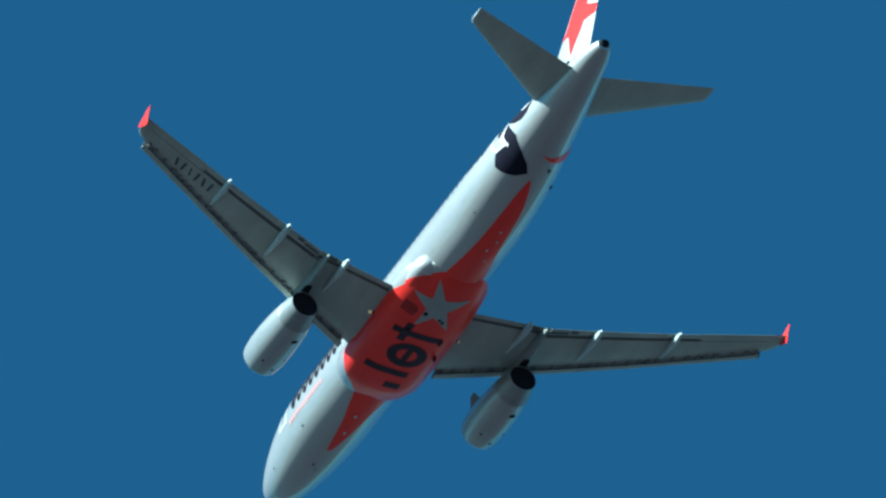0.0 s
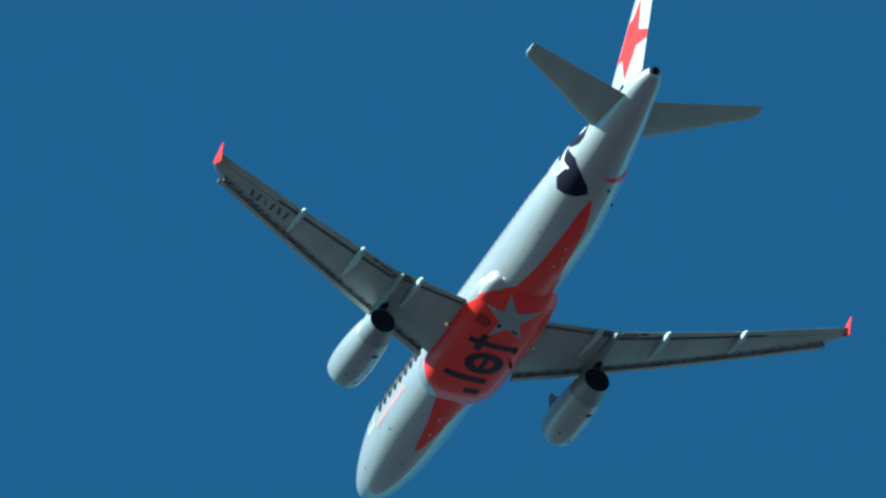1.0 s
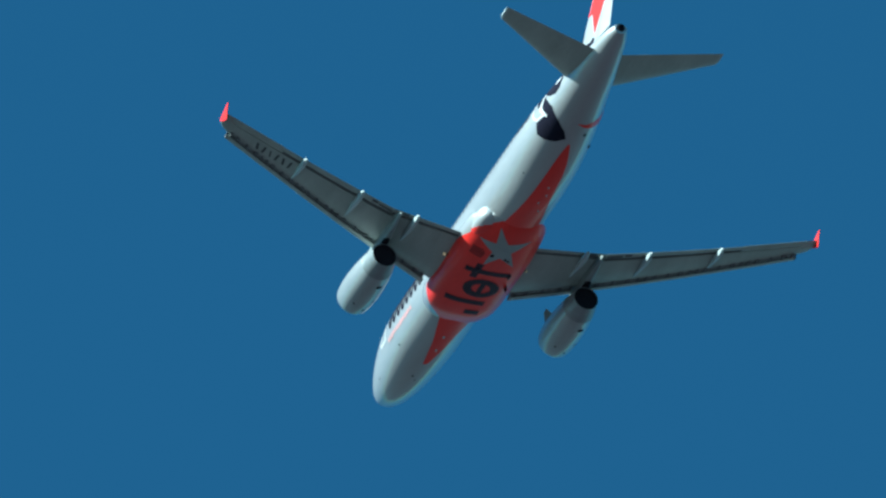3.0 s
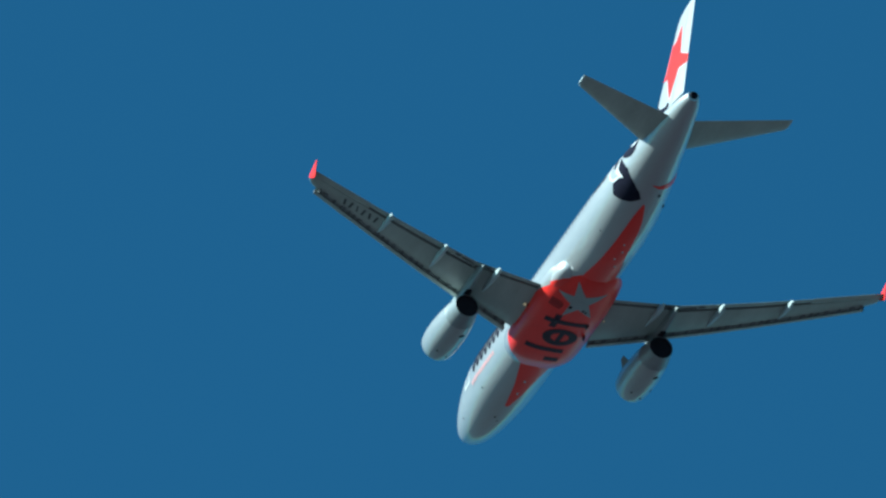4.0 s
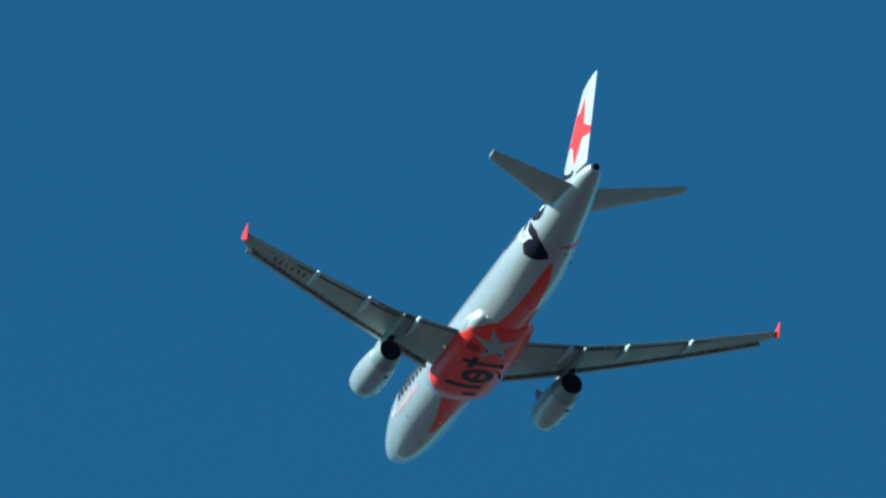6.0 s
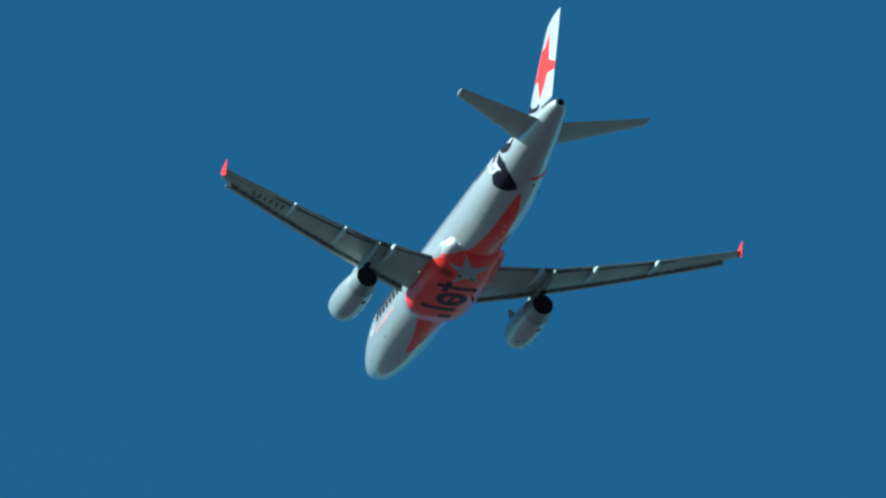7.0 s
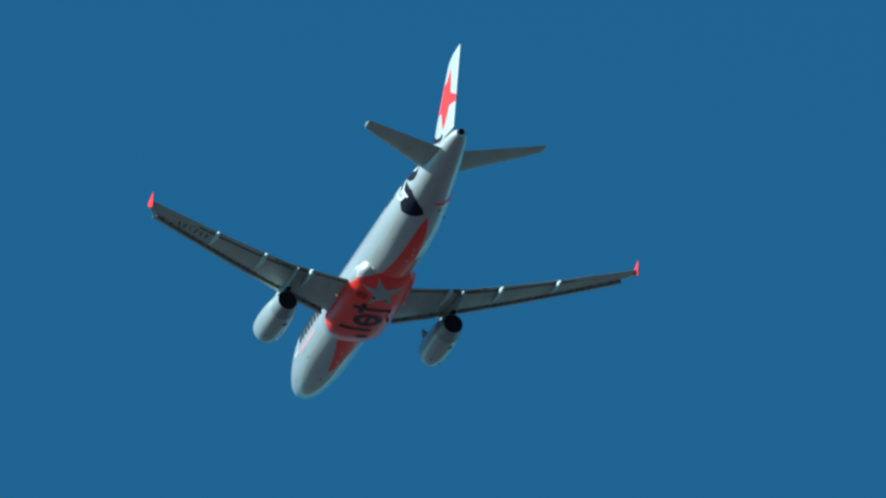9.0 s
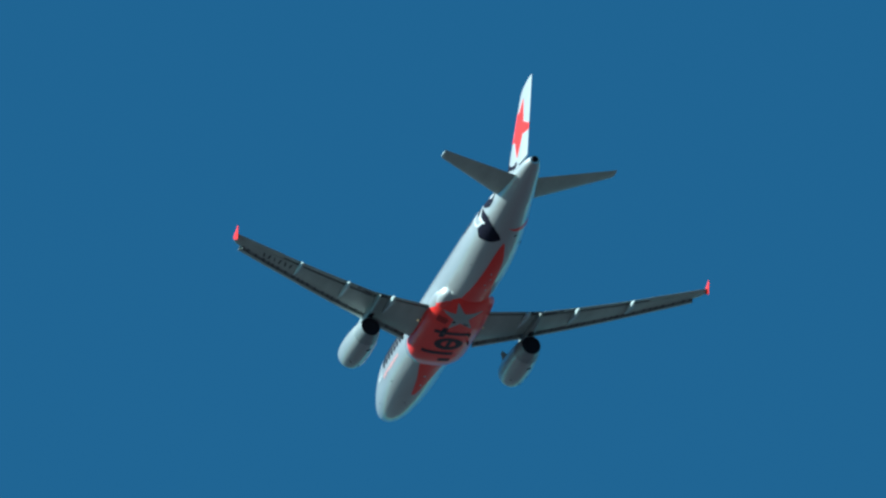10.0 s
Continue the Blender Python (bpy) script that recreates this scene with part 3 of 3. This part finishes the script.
    # flap-track fairings
    for x, s0, s1, z1, r in ((4.91, 16.05, 19.28, -1.28, .165), (8.33, 16.8, 19.87, -.87, .165), (12.03, 18.4, 20.99, -.36, .15)):
        part("flap_track_fairing", canoe(x, s0, w_sec(x, .6)[0] + .06, s1, z1, r * .85, r * 1.25, side), GREY_LIGHT, w, "pointed light grey flap-track fairing with a bright tip")
    # tip fence: thin arrow-shaped plate
    x = 17.09
    prof = [(21.15, .90), (21.5, 1.06), (22.0, 1.20), (22.36, 1.33), (22.48, 1.31), (22.38, 1.10), (22.3, .85), (22.3, .5), (22.25, .36), (22.1, .36), (21.6, .6)]
    bm = bmesh.new()
    cs, cz = 21.8, .82
    layers = []
    for dx, k in ((-.03, .93), (-.018, 1), (.018, 1), (.03, .93)):
        layers.append([bm.verts.new(P(side * (x + dx), cs + (s - cs) * k, cz + (z - cz) * k)) for s, z in prof])
    for a, b in zip(layers, layers[1:]):
        for i in range(len(prof)):
            j = (i + 1) % len(prof)
            bm.faces.new((a[i], a[j], b[j], b[i]))
    bm.faces.new(layers[0])
    bm.faces.new(layers[-1])
    part("wingtip_fence", bm, ORANGE, w, "orange-red wingtip fence")
    # root light with a dark outlet beside it
    x, s = (2.17 if side < 0 else 2.22), 16.36
    z = w_sec(x, (s - w_le(x)) / (w_te(x) - w_le(x)))[0]
    for dx, ds, r, m, nm, h in ((-.02, .0, .14, BLACK, "air_outlet", .05), (.17, -.03, .10 if side < 0 else .035, LAMP_YELLOW, "landing_light", .06)):
        rings = [[P(side * (x + dx) + r * k * math.cos(a), s + ds + r * k * math.sin(a), z - dz) for a in [i * math.tau / 14 for i in range(14)]] for k, dz in ((1.05, -.12), (1, h * .5), (.75, h))]
        part(nm, loft(rings), m, w)
    return w


def build_wing_letters(w, side):
    """The code under the wing as plain dark bars."""
    def low(x, s):
        return P(side * x, s, w_sec(x, (s - w_le(x)) / (w_te(x) - w_le(x)))[0])
    for i in range(6):
        x = 12.55 + i * .42
        s = 19.72 + i * .135
        bm = bmesh.new()
        wd = .08 if i == 3 else .13
        lean = .05 if i % 2 else -.03
        q = [(x - wd / 2 - lean, s - .30), (x + wd / 2 - lean, s - .30), (x + wd / 2 + lean, s + .27), (x - wd / 2 + lean, s + .27)]
        bm.faces.new([bm.verts.new(low(a, b) - Vector((0, 0, .012))) for a, b in q])
        r = bmesh.ops.extrude_face_region(bm, geom=bm.faces[:])
        for v in r["geom"]:
            if isinstance(v, bmesh.types.BMVert):
                v.co.z -= .003
        part("marking_bar", bm, FADED, w, "faded dark painted bar", smooth=False)


# ---- engines ----
ENG_X, ENG_Z = 5.83, -2.26
NAC = [(11.32, .84), (11.36, .89), (11.5, .95), (11.8, 1.00), (12.4, 1.04), (13.2, 1.05), (14.0, 1.02), (14.7, .97), (15.3, .9)]


def build_engine(air, side):
    e = new("engine", None)
    e.parent = air
    tagged(e, "underwing jet engine in a long pale nacelle")
    n = 48

    def ring(s, r, dz=0.0):
        z = ENG_Z + .025 * (16.4 - s) + dz
        return [P(side * ENG_X + r * math.cos(a), s, z + r * 1.02 * math.sin(a)) for a in [i * math.tau / n for i in range(n)]]

    part("nacelle", loft([ring(s, r) for s, r in NAC[2:]] + [ring(15.3, .6)], caps=False), NACELLE, e, "silver nacelle with light grime")
    part("inlet_lip", loft([ring(11.5, .95), ring(11.36, .90), ring(11.30, .85), ring(11.34, .81), ring(11.6, .82), ring(12.3, .80)], caps=False), LIP, e, "polished metal inlet lip")
    part("fan", loft([ring(12.3, .82), ring(12.25, .3), ring(11.9, .05)]), BLACK, e)
    part("nozzle", loft([ring(15.3, .9), ring(15.33, .885), ring(15.8, .81), ring(16.2, .735), ring(16.38, .70)], caps=False), NOZZLE, e, "dull grey metal exhaust nozzle")
    part("nozzle_lip", loft([ring(16.38, .702), ring(16.48, .69), ring(16.49, .68), ring(16.44, .67), ring(15.6, .65)], caps=False), NOZZLE, e, "pale rim of the nozzle, dark inside")
    part("exhaust_duct", loft([ring(16.43, .667), ring(15.4, .62), ring(15.0, .4)], caps=True), BLACK, e, "sooty dark duct")
    part("exhaust_cone", loft([ring(15.2, .32), ring(15.7, .22), ring(16.0, .05)]), BLACK, e)
    # pylon
    rings = []
    for s, zb, zt, w in ((12.6, -1.2, -1.05, .05), (13.3, -1.25, -.75, .17), (14.4, -1.3, -.6, .2), (15.4, -1.3, -.5, .2), (16.3, -1.50, -.5, .24), (17.2, -1.48, -.5, .21), (18.2, -1.36, -.6, .15), (18.75, -1.24, -.85, .09), (19.12, -1.13, -1.07, .015)):
        zm = (zb + zt) / 2
        rings.append([P(side * ENG_X + w * math.copysign(abs(math.cos(a)) ** .7, math.cos(a)), s, zm + (zt - zb) / 2 * math.copysign(abs(math.sin(a)) ** .7, math.sin(a))) for a in [i * math.tau / 20 for i in range(20)]])
    part("pylon", loft(rings), PYLON_PAINT, e, "grey engine pylon running back under the wing")
    shield = [[P(side * ENG_X + w * math.cos(a), s, zm + h * math.sin(a)) for a in [i * math.tau / 16 for i in range(16)]]
              for s, zm, w, h in ((15.6, -1.42, .12, .12), (16.3, -1.42, .2, .16), (16.8, -1.40, .17, .14), (17.1, -1.36, .10, .10), (17.4, -1.32, .03, .05))]
    part("heat_shield", loft(shield), BLACK, e, "sooty dark heat shield under the pylon")
    # strake on the inboard shoulder
    a = radians(40)
    bm = bmesh.new()
    d = Vector((-side * math.cos(a), 0, math.sin(a)))
    t = Vector((side * math.sin(a), 0, math.cos(a))) * .02
    c = P(side * ENG_X, 0, ENG_Z + .1)
    prof = [(12.1, 1.0), (12.75, 1.42), (13.15, 1.45), (13.2, .98)]
    va = [bm.verts.new(c + Vector((0, -s, 0)) + d * r + t) for s, r in prof]
    vb = [bm.verts.new(c + Vector((0, -s, 0)) + d * r - t) for s, r in prof]
    bm.faces.new(va), bm.faces.new(vb)
    for i in range(4):
        j = (i + 1) % 4
        bm.faces.new((va[i], va[j], vb[j], vb[i]))
    part("strake", bm, PYLON_GREY, e, smooth=False)
    # latch and vent marks under the cowl
    for s, deg, r in ((12.1, -70, .06), (12.9, -50, .05), (14.55, -66, .13), (12.6, -110, .05)):
        rr = lerp(NAC, s)
        c = P(side * ENG_X + rr * math.cos(radians(deg)), s, ENG_Z + .025 * (16.4 - s) + rr * 1.02 * math.sin(radians(deg)))
        nv = Vector((math.cos(radians(deg)), 0, math.sin(radians(deg))))
        q = nv.to_track_quat("Z", "Y").to_matrix()
        rg = [[c + q @ Vector((r * k * math.cos(b), r * 1.5 * k * math.sin(b), h)) for b in [i * math.tau / 10 for i in range(10)]] for k, h in ((1, -.02), (.8, .025))]
        part("vent", loft(rg), BLACK, e)
    return e


# ---- tail ----
def surface_ring(le, te, thick, place, t0=0.0, t1=1.0, n=10):
    c = te - le
    ts = [t0 + (t1 - t0) * (1 - math.cos(i * math.pi / n)) / 2 for i in range(n + 1)]
    a = [place(le + c * t, -.5 * thick * naca(t) - .002) for t in ts]
    b = [place(le + c * t, .5 * thick * naca(t) + .002) for t in reversed(ts)]
    return a + b


def build_tailplane(air, side):
    def sec(x):
        k = (x - 1.3) / 4.9
        return 32.25 + 3.2 * k, 35.58 + 1.0 * k, .30 - .18 * k, .92 + .135 * (x - 1.3)
    def rings(xs, t0, t1):
        out = []
        for x in xs:
            le, te, th, z = sec(x)
            out.append(surface_ring(le, te, th, lambda s, h, x=x, z=z: P(side * x, s, z + h), t0, t1))
        return out
    t = part("tailplane", loft(rings((.5, 1.3, 2.5, 3.7, 4.9, 6.1), 0, .70)), GREY, air, "grey tailplane")
    part("elevator", loft(rings((.4, 1.3, 2.4, 3.5, 4.6, 5.75), .701, 1.0)), GREY, t)
    tip = []
    for x, cut in ((6.1, 0), (6.18, .06), (6.225, .2)):
        le, te, th, z = sec(x)
        tip.append(surface_ring(le + cut, te, th * (1 - cut), lambda s, h, x=x, z=z: P(side * x, s, z + h)))
    part("tailplane_tip", loft(tip), GREY_LIGHT, t)
    part("horn", loft(rings((5.76, 6.1), .71, 1.0)), GREY, t)
    return t


FIN_LE = [(1.6, 29.2), (2.0, 30.0), (2.5, 30.6), (7.0, 33.95), (7.45, 34.3), (7.72, 34.65), (7.92, 35.3), (8.05, 36.4)]


def fin_le(z):
    return lerp(FIN_LE, z)


def fin_te(z):
    return 35.55 + (z - 2.2) * .262


def fin_half(s, z):
    c = fin_te(z) - fin_le(z)
    return .5 * .095 * c * naca((s - fin_le(z)) / c) + .004


def build_fin(air):
    zs = [1.6, 2.0, 2.5, 3.2, 4, 4.8, 5.6, 6.3, 7.0, 7.45, 7.72, 7.92, 8.05]

    def rings(zz, t0, t1):
        return [surface_ring(fin_le(z), fin_te(z), .095 * (fin_te(z) - fin_le(z)), lambda s, h, z=z: P(h, s, z), t0, t1) for z in zz]
    # fin and rudder brightened by colour for the sun on them
    f = part("fin", loft(rings(zs, 0, .68)), SUNLIT_SILVER, air, "silver tail fin, sunlit tone in its paint, with an orange-red star")
    part("rudder", loft(rings(zs[2:], .69, 1.0)), SUNLIT_SILVER, f, "silver rudder, sunlit tone in its paint")
    for side in (-1, 1):
        def flank(s, z):
            return P(side * fin_half(s, z), s, z)
        pts = [(35.40, 7.0), (35.2, 5.28), (36.2, 4.7), (36.05, 4.25), (34.97, 4.42), (33.73, 3.05), (33.4, 4.5), (32.55, 4.72)]
        pts += [(fin_le(z) + d, z) for z, d in ((4.95, .62), (5.4, .56), (6.0, .5), (6.35, .52))] + [(34.5, 6.3)]
        decal("fin_star", pts, flank, ORANGE, f, .2, .014, "orange-red painted star", out=Vector((side, 0, 0)))
        decal("fin_mark", [(31.62, 3.75), (31.85, 4.15), (32.02, 4.0), (31.9, 3.5), (32.4, 3.05), (33.2, 2.8), (33.55, 2.92), (33.72, 2.75), (33.6, 2.55), (33.2, 2.5), (32.5, 2.7), (31.9, 2.95), (31.5, 3.1), (31.5, 3.4)], flank, DARK, f, .2, .014, "dark painted mark at the fin root", out=Vector((side, 0, 0)))
    return f


def build_airliner():
    air = new("airliner", None)
    tagged(air, "silver and orange-red twin-engined passenger jet climbing away", "airplane")
    build_fuselage(air)
    build_belly(air)
    for side in (-1, 1):
        w = build_wing(air, side)
        if side < 0:
            build_wing_letters(w, side)
        build_engine(air, side)
        build_tailplane(air, side)
    build_fin(air)
    return air


build_ground()
airliner = build_airliner()


def flown(x, y, z, heading, pitch, bank):
    return pose(x, y, z, 0, 0, heading) @ pose(0, 0, 0, pitch) @ pose(0, 0, 0, 0, bank)


def motions():
    """The airliner's climb: place, heading, pitch and bank."""
    walk(airliner, [(t, flown(*row)) for t, *row in (
        (0.0, 1.09, 1007.48, 1288.68, 26.009, 13.018, -2.797),
        (0.5, -20.04, 1051.09, 1295.09, 25.746, 13.532, -3.162),
        (1.0, -41.10, 1094.60, 1301.54, 25.754, 13.695, -3.436),
        (1.5, -62.09, 1137.99, 1308.00, 25.957, 13.623, -3.607),
        (2.0, -83.00, 1181.26, 1314.48, 26.242, 13.411, -3.634),
        (2.5, -103.84, 1224.39, 1320.97, 26.481, 13.279, -3.512),
        (3.0, -124.60, 1267.39, 1327.45, 26.710, 13.239, -3.316),
        (3.5, -145.29, 1310.23, 1333.92, 27.011, 13.224, -3.131),
        (4.0, -165.89, 1352.91, 1340.37, 27.397, 13.215, -3.005),
        (4.5, -186.42, 1395.43, 1346.78, 27.805, 13.274, -2.942),
        (5.0, -206.87, 1437.77, 1353.15, 28.156, 13.407, -2.928),
        (5.5, -227.24, 1479.93, 1359.47, 28.495, 13.551, -2.996),
        (6.0, -247.52, 1521.88, 1365.74, 28.790, 13.710, -3.140),
        (6.5, -267.73, 1563.64, 1371.93, 28.991, 13.779, -3.303),
        (7.0, -287.85, 1605.18, 1378.04, 29.085, 13.686, -3.440),
        (7.5, -307.89, 1646.50, 1384.07, 29.073, 13.386, -3.508),
        (8.0, -327.84, 1687.59, 1389.99, 28.991, 12.745, -3.465),
        (8.5, -347.71, 1728.44, 1395.81, 28.860, 11.731, -3.319),
        (9.0, -367.49, 1769.05, 1401.52, 28.732, 10.644, -3.202),
        (9.5, -387.18, 1809.39, 1407.10, 28.713, 9.742, -3.245),
        (10.0, -406.79, 1849.47, 1412.54, 28.986, 9.320, -3.636),
    )])


motions()
